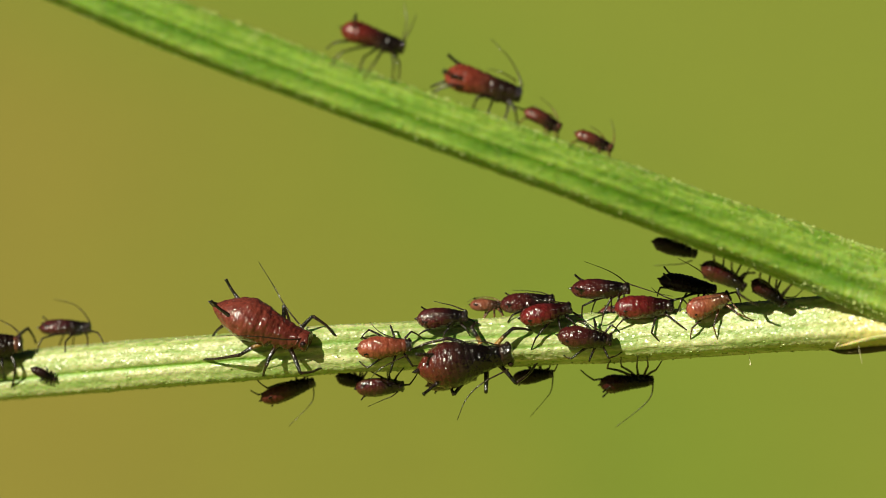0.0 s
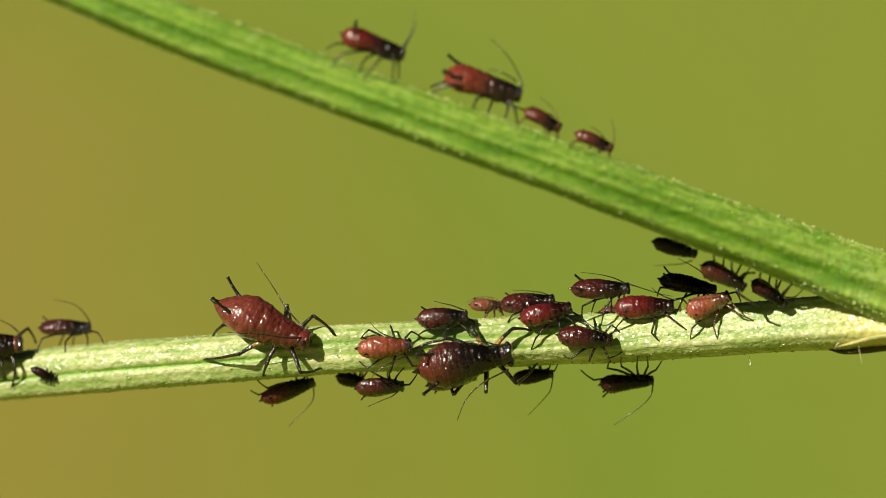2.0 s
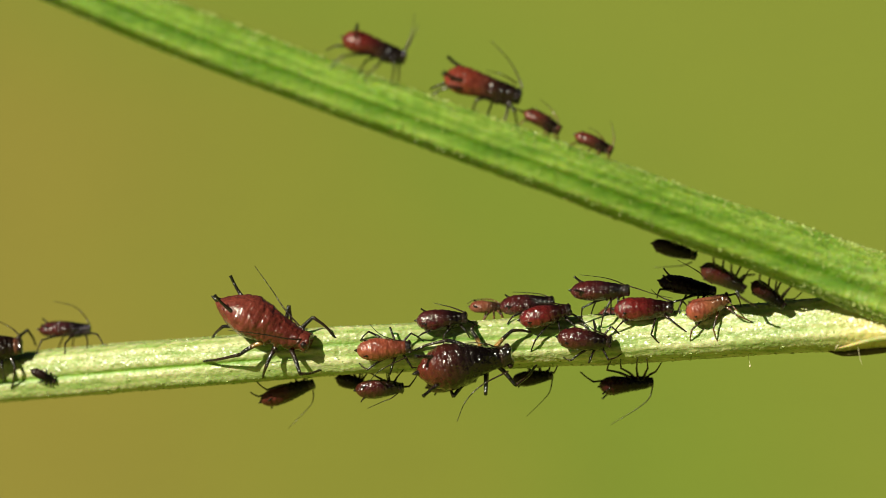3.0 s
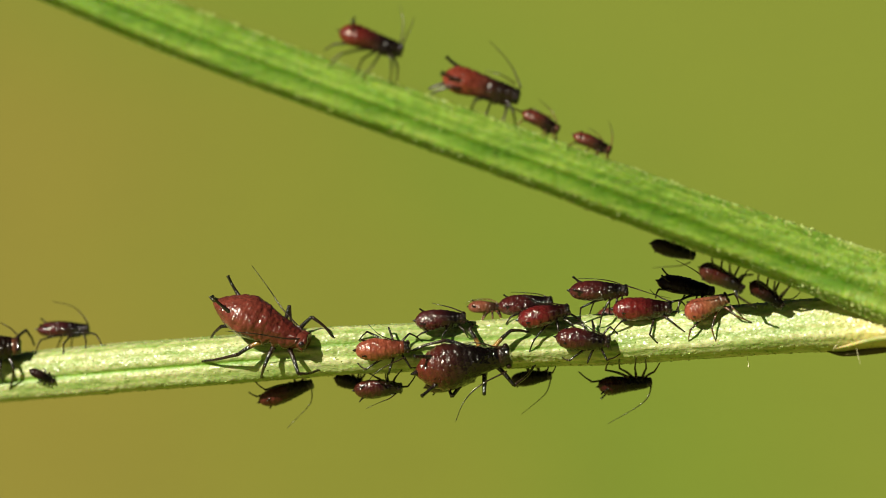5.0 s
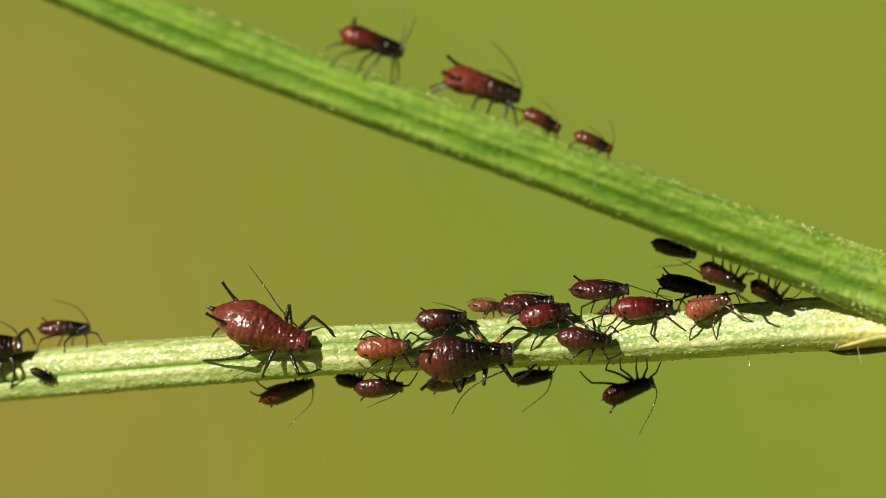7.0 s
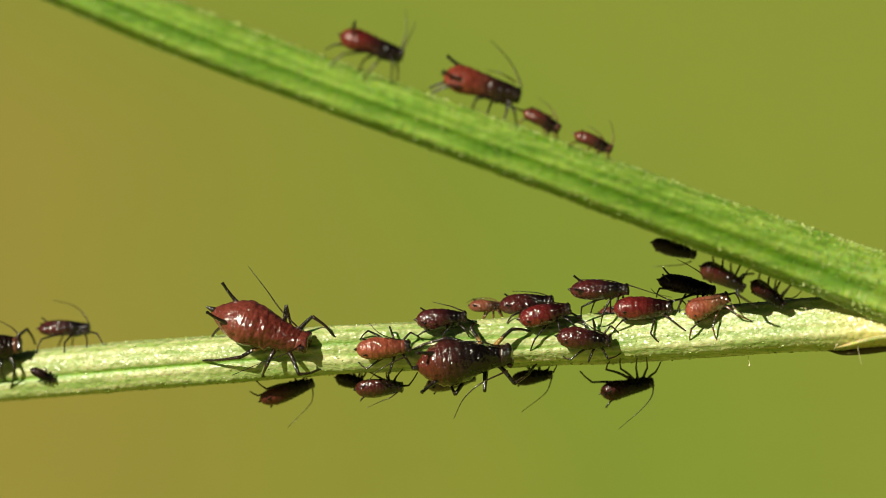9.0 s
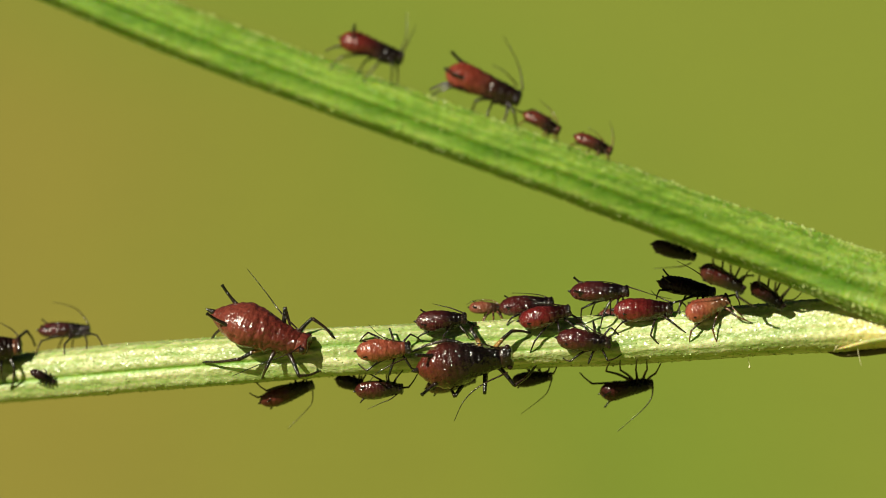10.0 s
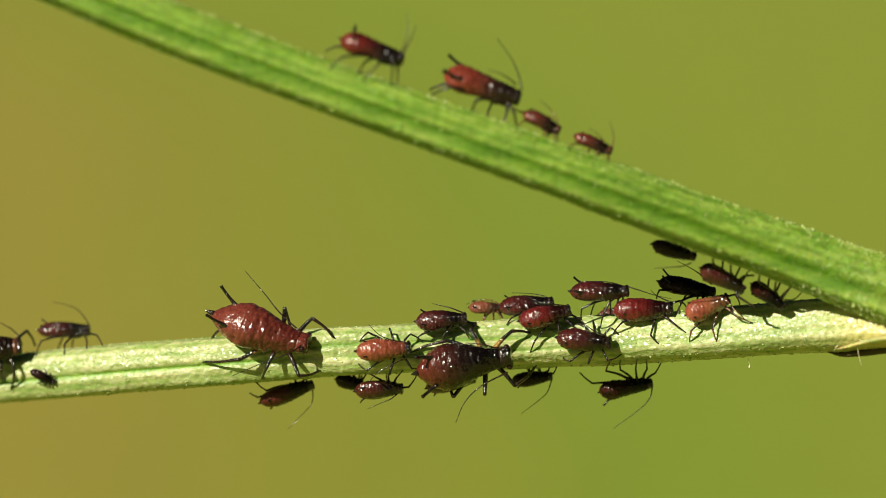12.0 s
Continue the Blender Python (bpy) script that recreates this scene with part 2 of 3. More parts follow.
def tube(line, radii, sides=8):
    """A closed tube along a line, its radii spread evenly, with an attribute that runs from 0 to 1 along it."""
    verts, faces, along = [], [], []
    n = len(line)
    up = Vector((0.31, 0.62, 0.72))
    for i, p in enumerate(line):
        way = (line[min(i + 1, n - 1)] - line[max(i - 1, 0)]).normalized()
        side = way.cross(up).normalized()
        up = side.cross(way).normalized()
        f = i / (n - 1) * (len(radii) - 1)
        k = min(int(f), len(radii) - 2)
        r = radii[k] + (radii[k + 1] - radii[k]) * (f - k)
        for j in range(sides):
            a = 2 * math.pi * j / sides
            verts.append(p + r * (math.cos(a) * side + math.sin(a) * up))
            along.append(i / (n - 1))
    for i in range(n - 1):
        for j in range(sides):
            k = (j + 1) % sides
            faces.append((i * sides + j, i * sides + k, i * sides + sides + k, i * sides + sides + j))
    faces.append(tuple(range(sides))[::-1])
    faces.append(tuple(range((n - 1) * sides, n * sides)))
    data = bpy.data.meshes.new("tube")
    data.from_pydata(verts, [], faces)
    data.attributes.new("along", "FLOAT", "POINT").data.foreach_set("value", along)
    return data


def lathe(stations, sides, shape, wobble=None):
    """A closed body along x: stations of (x, radius), shape(angle) gives (lateral, height) factors."""
    verts, faces = [], []
    for x, r in stations:
        for j in range(sides):
            a = 2 * math.pi * j / sides
            u, v = shape(a)
            p = Vector((x, r * u, r * v))
            verts.append(wobble(p, a, x, r) if wobble else p)
    n = len(stations)
    for i in range(n - 1):
        for j in range(sides):
            k = (j + 1) % sides
            faces.append((i * sides + j, i * sides + k, i * sides + sides + k, i * sides + sides + j))
    faces.append(tuple(range(sides))[::-1])
    faces.append(tuple(range((n - 1) * sides, n * sides)))
    data = bpy.data.meshes.new("lathe")
    data.from_pydata(verts, [], faces)
    return data


def curve_at(table, x):
    for (a, p), (b, q) in zip(table, table[1:]):
        if x <= b:
            t = (x - a) / (b - a)
            t = t * t * (3 - 2 * t) * 0.5 + t * 0.5
            return p + (q - p) * t
    return table[-1][1]


# ---- ground ----
def ground():
    bm = bmesh.new()
    bmesh.ops.create_grid(bm, x_segments=40, y_segments=40, size=150)
    ob = part("ground", bm, meadow(), None)
    return tagged(ob, "sunlit green and straw-coloured meadow ground, far out of focus", "ground", kind="structure")


ground()

# ---- plant ----
# Axis of each stem: x, y, depth, radius on the sheet.
MAIN = [(-900, -520, -470, 40), (-300, -198, -405, 43), (0, -78, -374, 45), (300, 47, -345, 46.5), (560, 145.5, -318, 46.5), (800, 232.5, -292, 46.5), (1000, 304.5, -264, 47.5),
        (1200, 378, -222, 50), (1400, 450, -180, 54), (1500, 488, -172, 57), (1568, 513, -172, 60), (1720, 575, -170, 64), (2000, 760, -60, 72), (2200, 1200, 60, 78), (2300, 2600, 100, 84)]
SIDE = [(-700, 712, 330, 40), (-300, 692, 230, 42), (0, 669, 150, 42.5), (200, 651.5, 90, 43), (400, 637, 40, 43), (600, 621, 8, 43), (800, 612, 0, 42), (1000, 604, -2, 42),
        (1200, 594, -32, 42), (1400, 578, -86, 44), (1500, 573, -112, 48), (1600, 568, -132, 52), (1720, 580, -150, 46)]


def dense(axis, steps):
    """Axis in metres with radii, smooth."""
    line = spline([local(x, y, d) for x, y, d, r in axis], steps)
    rad = [v.x for v in spline([(r * U * (1 + d / EYE), 0, 0) for x, y, d, r in axis], steps)]
    return line, rad


MAIN_LINE, MAIN_RAD = dense(MAIN, 40)
SIDE_LINE, SIDE_RAD = dense(SIDE, 40)


def onto(p, line, rad):
    """The nearest place on a stem's skin to p."""
    i = min(range(len(line)), key=lambda k: (line[k] - p).length_squared)
    return line[i] + (p - line[i]).normalized() * rad[i] * 0.97


def front(x, y, line, rad):
    """The place of a stem's near skin behind the sheet point (x, y)."""
    d = 0.0
    for _ in range(4):
        p = local(x, y, d)
        i = min(range(len(line)), key=lambda k: (line[k].x - p.x) ** 2 + (line[k].z - p.z) ** 2)
        off = math.hypot(line[i].x - p.x, line[i].z - p.z)
        n = 2.0 if line is MAIN_LINE else 3.4
        d = (line[i].y - rad[i] * max(0.0, 1 - min(1.0, off / rad[i]) ** n) ** (1 / n) * 0.97) / U
    return local(x, y, d)


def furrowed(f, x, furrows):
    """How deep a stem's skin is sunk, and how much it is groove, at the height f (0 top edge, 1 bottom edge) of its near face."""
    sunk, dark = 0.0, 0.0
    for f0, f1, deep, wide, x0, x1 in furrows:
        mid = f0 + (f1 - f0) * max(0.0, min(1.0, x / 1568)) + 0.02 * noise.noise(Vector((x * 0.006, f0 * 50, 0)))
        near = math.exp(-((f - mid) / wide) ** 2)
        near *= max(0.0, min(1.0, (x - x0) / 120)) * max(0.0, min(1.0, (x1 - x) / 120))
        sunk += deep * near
        # the deeper a furrow, the darker its colour
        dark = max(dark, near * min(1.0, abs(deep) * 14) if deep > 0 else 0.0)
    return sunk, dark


def stem_mesh(line, rad, ribs, depth, rings_per, sides, seed, square, furrows, from_x, twists=(0.0, 0.0)):
    """A ribbed, slightly knobbly stem swept along its axis, with long furrows on its near face."""
    fine, fr = [], []
    for i in range(len(line) - 1):
        n = rings_per if from_x[0] < line[i].x / U + MID[0] < from_x[1] else 1
        for k in range(n):
            fine.append(line[i].lerp(line[i + 1], k / n))
            fr.append(rad[i] + (rad[i + 1] - rad[i]) * k / n)
    fine.append(line[-1])
    fr.append(rad[-1])
    rng = random.Random(seed)
    marks = sorted((j + rng.uniform(-0.25, 0.25)) / ribs for j in range(ribs))
    verts, faces, rib, along = [], [], [], []
    n = len(fine)
    spokes = []
    for j in range(sides):
        f = j / sides
        a = 2 * math.pi * f
        near = min(min(abs(f - m), 1 - abs(f - m)) for m in marks) * ribs
        spokes.append((a, math.cos(a), math.sin(a), 0.5 + 0.5 * math.cos(min(1.0, near * 1.9) * math.pi)))
    for i, p in enumerate(fine):
        way = (fine[min(i + 1, n - 1)] - fine[max(i - 1, 0)]).normalized()
        side = way.cross(Vector((0, 1, 0))).normalized()
        back = side.cross(way).normalized()
        x = p.x / U + MID[0]
        f = max(0.0, min(1.0, (x - 300) / 800))
        twist = twists[0] + (twists[1] - twists[0]) * f * f * (3 - 2 * f)
        for a, c, d, h in spokes:
            oval = (abs(math.cos(a + twist)) ** square + abs(math.sin(a + twist)) ** square) ** (-1 / square)
            sunk, dark = furrowed((1 - c * oval) / 2, x, furrows) if d < 0.1 else (0.0, 0.0)
            bumpy = noise.noise(Vector((x * 0.11, c * 7, d * 7))) * 0.022 * (0.4 + h)
            grit = noise.noise(Vector((x * 0.22, c * 15, d * 15 + seed))) * 0.013
            slow = noise.noise(Vector((x * 0.012, c * 1.5, d * 1.5 + seed))) * 0.03
            r = fr[i] * (oval * (1 - depth * (1 - h) + bumpy + slow + grit) - sunk)
            verts.append(p + r * (c * side + d * back))
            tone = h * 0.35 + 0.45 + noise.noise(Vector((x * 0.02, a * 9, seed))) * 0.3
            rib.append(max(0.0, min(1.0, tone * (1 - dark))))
            along.append(x / 1800)
    for i in range(n - 1):
        for j in range(sides):
            k = (j + 1) % sides
            faces.append((i * sides + j, i * sides + k, i * sides + sides + k, i * sides + sides + j))
    faces.append(tuple(range(sides))[::-1])
    faces.append(tuple(range((n - 1) * sides, n * sides)))
    data = bpy.data.meshes.new("stem")
    data.from_pydata(verts, [], faces)
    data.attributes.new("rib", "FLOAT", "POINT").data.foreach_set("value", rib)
    data.attributes.new("along", "FLOAT", "POINT").data.foreach_set("value", along)
    return data


def papillae(data, count, seed, low, high, x0, x1, slim=0.5, crowd=0.0, stretch=1.0):
    """Tiny blunt hairs and grains that stand on the skin, most of them on the ribs; crowd: how much denser they stand towards x1; stretch: their length along the stem."""
    rng = random.Random(seed)
    rib = np.empty(len(data.vertices), dtype=np.float32)
    data.attributes["rib"].data.foreach_get("value", rib)
    pick = []
    for v in data.vertices:
        f = (v.co.x / U + MID[0] - x0) / (x1 - x0)
        if 0 < f < 1 and rng.random() < (0.25 + 0.75 * rib[v.index]) * (1 - crowd + crowd * f):
            pick.append(v)
    verts, faces = [], []
    for v in rng.sample(pick, min(count, len(pick))):
        n = (v.normal + Vector((rng.uniform(-0.4, 0.4), rng.uniform(-0.4, 0.4), rng.uniform(-0.4, 0.4)))).normalized()
        s = (Vector((1, 0, 0)) - n * n.x).normalized() if stretch > 1 else n.orthogonal().normalized()
        t = n.cross(s)
        s = s * stretch * rng.uniform(0.6, 1.3)
        long = rng.uniform(low, high) * U
        wide = max(1.0, rng.uniform(0.8, 1.2) * long / U * slim) * U
        foot = v.co + Vector((rng.uniform(-2, 2), 0, rng.uniform(-1.5, 1.5))) * U * 0.5
        k = len(verts)
        for h, w in ((-0.35, 1.04), (0.3, 0.88), (0.72, 0.54)):
            for j in range(6):
                a = 1.0472 * j
                verts.append(foot + n * long * h + wide * w * (math.cos(a) * s + math.sin(a) * t))
        verts.append(foot + n * long)
        for h in (0, 6):
            for j in range(6):
                m = (j + 1) % 6
                faces.append((k + h + j, k + h + m, k + h + 6 + m, k + h + 6 + j))
        for j in range(6):
            faces.append((k + 12 + j, k + 12 + (j + 1) % 6, k + 18))
    out = bpy.data.meshes.new("papillae")
    out.from_pydata(verts, [], faces)
    return out


plant = new("plant")
plant.matrix_basis = BASE
tagged(plant, "green ribbed plant stem with a pale side branch, infested with aphids", "plant")
VIEW = (-120, 1760)
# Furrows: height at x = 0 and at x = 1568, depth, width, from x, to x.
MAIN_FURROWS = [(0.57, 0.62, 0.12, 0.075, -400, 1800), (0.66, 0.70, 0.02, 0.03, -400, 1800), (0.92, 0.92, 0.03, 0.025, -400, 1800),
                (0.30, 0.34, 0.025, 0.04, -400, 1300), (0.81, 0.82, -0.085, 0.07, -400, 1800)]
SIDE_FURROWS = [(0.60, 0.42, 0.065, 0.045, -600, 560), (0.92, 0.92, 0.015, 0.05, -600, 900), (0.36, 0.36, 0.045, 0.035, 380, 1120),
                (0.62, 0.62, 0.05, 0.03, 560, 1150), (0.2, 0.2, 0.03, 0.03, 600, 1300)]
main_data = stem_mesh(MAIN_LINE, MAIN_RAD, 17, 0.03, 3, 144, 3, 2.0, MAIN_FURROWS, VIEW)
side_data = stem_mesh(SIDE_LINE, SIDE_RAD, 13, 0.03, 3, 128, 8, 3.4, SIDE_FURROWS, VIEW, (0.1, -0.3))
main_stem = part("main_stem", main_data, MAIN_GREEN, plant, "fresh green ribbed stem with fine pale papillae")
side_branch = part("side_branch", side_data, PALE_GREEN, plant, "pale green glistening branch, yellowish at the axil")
tagged(part("papillae", papillae(main_data, 5000, 11, 0.8, 5.0, -100, 1700, 0.42), HAIR, main_stem), kind="stuff")
tagged(part("papillae", papillae(side_data, 3000, 12, 0.4, 1.1, -100, 1560, 1.8, 0.1, 1.7), GRAIN, side_branch), kind="stuff")


# the torn scar and the dry fibres under the axil
def strand(points, radii, name, material, parent, label=""):
    return part(name, tube(spline([local(*q) for q in points], 10), [v * U for v in radii], 8), material, parent, label)


strand([(1464, 622, -108), (1490, 626, -116), (1530, 622, -130), (1580, 615, -145), (1640, 610, -155)], [0.8, 4.5, 7, 8, 8], "scar", SCAR, plant, "torn dark brown scar under the axil")
strand([(1478, 617, -138), (1500, 612, -152), (1530, 604, -166), (1570, 597, -180), (1640, 590, -190)], [0.8, 2.6, 3.6, 5, 6], "torn_edge", CREAM, plant, "cream torn edge under the axil")
strand([(1474, 621, -124), (1478, 614, -140), (1482, 610, -144), (1494, 606, -150)], [0.8, 1.2, 0.9, 0.6], "fibre", FIBRE, plant, "dry white fibre")
strand([(1500, 619, -134), (1506, 612, -146), (1512, 606, -154), (1520, 601, -160)], [0.8, 1.3, 1.1, 0.5], "fibre", FIBRE, plant, "dry white fibre")
strand([(1516, 606, -155), (1517, 620, -152), (1520, 634, -150), (1523, 646, -148)], [0.6, 0.5, 0.45, 0.3], "fibre", FIBRE, plant, "dry white fibre")
strand([(1322, 628, -64), (1323, 636, -66), (1325, 645, -68), (1325, 650, -69)], [0.5, 0.35, 0.3, 0.3, 0.35, 1.9, 1.2], "fibre", FIBRE, plant, "fine hair with a bead at its tip")


# ---- aphids ----
FAT = [(0, 0.0), (0.015, 0.13), (0.05, 0.32), (0.1, 0.54), (0.18, 0.8), (0.27, 0.97), (0.35, 1.0), (0.45, 0.93), (0.56, 0.77), (0.67, 0.61),
       (0.77, 0.5), (0.86, 0.45), (0.9, 0.38), (0.92, 0.2), (0.925, 0.0)]
BALL = [(0, 0.0), (0.015, 0.3), (0.05, 0.58), (0.1, 0.8), (0.18, 0.96), (0.26, 1.0), (0.36, 0.94), (0.48, 0.83), (0.6, 0.73), (0.7, 0.66),
        (0.8, 0.6), (0.87, 0.54), (0.9, 0.46), (0.92, 0.2), (0.925, 0.0)]
LONG = [(0, 0.0), (0.015, 0.12), (0.05, 0.29), (0.1, 0.48), (0.18, 0.72), (0.28, 0.92), (0.36, 1.0), (0.44, 0.97), (0.55, 0.83), (0.65, 0.68),
        (0.76, 0.57), (0.86, 0.49), (0.9, 0.42), (0.92, 0.2), (0.925, 0.0)]
SLIM = [(0, 0.0), (0.015, 0.25), (0.05, 0.52), (0.1, 0.73), (0.18, 0.89), (0.29, 0.99), (0.38, 1.0), (0.5, 0.94), (0.62, 0.83), (0.74, 0.71),
        (0.84, 0.6), (0.9, 0.48), (0.92, 0.3), (0.925, 0.0)]
PIVOT = 0.8
MOVES = []          # filled by the builder, keyed in motions()


def aphid(tail, head, width, depth, roll, material, legs=(), feelers=(), yaw=0.0, build=SLIM, stem="side", label="", horn=0.16, horn_wide=1.0, horn_way=(-0.76, 0.3, 0.57), thick=1.0,
          leg_material=None, moves=(), swings=(), seed=1, amber=(), relief=0.45, knobs=0.0, keel=0.15):
    """One aphid. tail, head, leg joints and feelers are places on the sheet; roll turns its back towards the eye."""
    line, rad = (SIDE_LINE, SIDE_RAD) if stem == "side" else (MAIN_LINE, MAIN_RAD)
    rng = random.Random(seed)
    p_tail, p_head = local(*tail, depth - yaw / 2), local(*head, depth + yaw / 2)
    ahead = (p_head - p_tail).normalized()
    long, half = (p_head - p_tail).length, width * U * (1 + depth / EYE) / 2
    zed = (Vector((0, 0, 1)) - ahead * ahead.z).normalized()
    toward = zed.cross(ahead).normalized() * -1
    if toward.y > 0:
        toward = -toward
    back = (zed * math.cos(radians(roll)) + toward * math.sin(radians(roll))).normalized()
    lat = back.cross(ahead)
    turn = Matrix((ahead, lat, back)).transposed()
    pivot = p_tail + ahead * long * PIVOT
    foot_mid = onto(pivot - ahead * long * 0.2, line, rad)
    thing = new("aphid")
    thing.matrix_basis = BASE @ Matrix.Translation(foot_mid)
    tagged(thing, label, "aphid", "aphids on the plant")
    place = Matrix.Translation(pivot - foot_mid) @ turn.to_4x4()

    def x_at(s):
        return (s - PIVOT) * long

    # body, with rings, side folds and wrinkles
    tall = 0.9
    def shape(a):
        u, v = math.cos(a), math.sin(a)
        return u, v * (tall if v > 0 else tall * 0.82)

    # dorsal and side lumps, a pair of rows on each flank
    lumps = [(0.13 + 0.066 * k, b) for k in range(11) for b in (0.3, 0.78, 1.25, math.pi - 0.3, math.pi - 0.78, math.pi - 1.25)]
    seams = [0.097 + 0.066 * k for k in range(8)]
    folds = []

    def wobble(p, a, x, r):
        s = x / long + PIVOT
        up = max(0.0, math.sin(a))
        c, d = math.cos(a), math.sin(a)
        jog = 0.008 * noise.noise(Vector((a * 2, seed, s * 3)))
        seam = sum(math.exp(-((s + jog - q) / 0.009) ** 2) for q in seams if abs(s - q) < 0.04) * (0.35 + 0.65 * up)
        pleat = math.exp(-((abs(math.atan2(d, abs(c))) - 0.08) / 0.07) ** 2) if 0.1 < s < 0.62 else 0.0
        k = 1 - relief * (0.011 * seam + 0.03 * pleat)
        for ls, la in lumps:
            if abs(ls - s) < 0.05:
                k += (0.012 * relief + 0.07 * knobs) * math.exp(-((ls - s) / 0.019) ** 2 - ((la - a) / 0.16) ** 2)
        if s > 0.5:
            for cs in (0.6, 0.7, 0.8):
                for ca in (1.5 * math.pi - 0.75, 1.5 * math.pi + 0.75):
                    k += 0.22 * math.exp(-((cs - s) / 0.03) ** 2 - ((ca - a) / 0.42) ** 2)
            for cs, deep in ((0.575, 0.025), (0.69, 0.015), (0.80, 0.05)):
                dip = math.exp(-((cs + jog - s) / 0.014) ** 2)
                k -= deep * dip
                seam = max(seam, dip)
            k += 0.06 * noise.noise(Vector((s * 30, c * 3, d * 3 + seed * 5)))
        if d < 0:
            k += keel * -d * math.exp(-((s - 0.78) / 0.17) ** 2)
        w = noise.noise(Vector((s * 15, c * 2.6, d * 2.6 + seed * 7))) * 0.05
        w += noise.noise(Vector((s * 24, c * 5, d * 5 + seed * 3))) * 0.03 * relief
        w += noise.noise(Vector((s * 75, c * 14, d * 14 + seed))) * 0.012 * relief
        # painted crease shade: 1 is none, lower in seams, pleats and hollows
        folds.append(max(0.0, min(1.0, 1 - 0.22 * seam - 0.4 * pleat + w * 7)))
        return Vector((p.x, p.y * (k + w), p.z * (k + w)))

    rings, sides = (110, 72) if width > 48 else (72, 48)
    steps = [0.925 * (i / (rings - 1)) ** 1.15 for i in range(rings)]
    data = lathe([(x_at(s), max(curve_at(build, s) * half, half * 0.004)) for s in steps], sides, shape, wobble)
    data.attributes.new("crease_shade", "FLOAT", "POINT").data.foreach_set("value", folds)
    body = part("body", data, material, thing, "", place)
    # head
    hr = 0.45 if build is not SLIM else 0.52
    dome = [(0.83, 0.7), (0.845, 0.9), (0.86, 0.99), (0.875, 1.05), (0.89, 1.06), (0.905, 1.04), (0.92, 1.0), (0.935, 1.0), (0.95, 1.02), (0.963, 1.02),
            (0.975, 0.93), (0.985, 0.76), (0.993, 0.5), (0.998, 0.25), (1.0, 0.05)]

    def brow(p, a, x, r):
        q = p + Vector((0, 1, 1)) * noise.noise(p / half * 4 + Vector((seed, 0, 0))) * half * 0.05
        q.z *= 1 + (keel * 1.3 if q.z < 0 else 0.0)
        # two frontal tubercles with a notch between them
        q.x -= long * 0.03 * math.exp(-(q.y / (half * hr * 0.4)) ** 2) * max(0.0, (x / long + PIVOT - 0.93) / 0.07)
        return q

    data = lathe([(x_at(s), half * hr * r) for s, r in dome], 24, shape, brow)
    data.attributes.new("crease_shade", "FLOAT", "POINT").data.foreach_set("value", [1.0] * len(data.vertices))
    part("head", data, {PALE: BROWN_HEAD, RUST: BROWN_HEAD, DUSKY: BROWN_HEAD, RED: RED}.get(material, HEAD), body)
    for side in (1, -1):
        bm = bmesh.new()
        bmesh.ops.create_uvsphere(bm, u_segments=10, v_segments=7, radius=half * 0.13,
                                  matrix=Matrix.Translation((x_at(0.94), side * half * hr * 0.95, half * hr * 0.3)))
        part("eye", bm, EYE_RED, body)
        # cornicle: a dark horn, from the rear of the back
        s0, ang = (0.21, radians(60)) if build is LONG else (0.2, radians(52))
        r0 = curve_at(build, s0) * half * 0.9
        a0 = Vector((x_at(s0), side * math.sin(ang) * r0, math.cos(ang) * r0 * tall))
        way = Vector((horn_way[0], side * horn_way[1], horn_way[2])).normalized()
        h = long * horn
        horn_line = [a0 + way * h * f + Vector((0, 0, -1)) * h * 0.05 * math.sin(f * 3) for f in (-0.12, 0, 0.2, 0.45, 0.7, 0.94, 0.97, 1.0)]
        w = thick * 1.25 * U * max(1.0, width / 60) * horn_wide
        part("cornicle", tube(horn_line, [w * 2.4, w * 1.9, w * 1.5, w * 1.25, w * 1.15, w * 1.2, w * 1.5, w * 1.2], 10), HORN, body)
    w = half * (0.1 if build is not SLIM else 0.13)
    tip = 0.8 if build is LONG else 0.6
    cauda = [Vector((x_at(f * tip), 0, half * 0.1 + (f - 0.05) * -half * 0.6)) for f in (0.06, 0.0, -0.035, -0.065)]
    part("cauda", tube(cauda, [w * 1.5, w, w * 0.6, w * 0.15], 8), HORN, body)
    # feelers
    back_turn = turn.transposed()
    for n, points in enumerate(feelers):
        pts = [local(x, y, depth + yaw / 2 + e) for x, y, e in points]
        pts = [back_turn @ (q - pivot) for q in pts]
        root = pts[0]
        smooth = spline([q - root for q in pts], 16)
        r = 1.0 * U * thick
        radii = []
        for k in range(12):
            radii += [r * (1.5 - 0.085 * k), r * (1.15 - 0.075 * k)]
        one = part("antenna", tube(smooth, radii, 6), leg_material or LEG, body, "", Matrix.Translation(root))
        if n < len(swings):
            axis = back_turn @ Vector((0, 1, 0))
            MOVES.append((one, [(t, Matrix.Translation(root) @ Matrix.Rotation(radians(a), 4, axis)) for t, a in swings[n]]))
    # legs: side 1 is the far flank, -1 the near one
    path = []
    for t, pitch, spin, sx, sy in moves:
        m = Matrix.Translation(pivot - foot_mid + Vector((sx * U, 0, -sy * U)))
        path.append((t, m @ Matrix.Rotation(radians(pitch), 4, "Y") @ turn.to_4x4() @ Matrix.Rotation(radians(spin), 4, "X")))
    if path:
        MOVES.append((body, path))
    full = list(legs)
    have = {(g[0], g[1]) for g in full}
    for side in (1, -1):
        for nth in range(3):
            if (side, nth) not in have:
                full.append((side, nth, None, None))
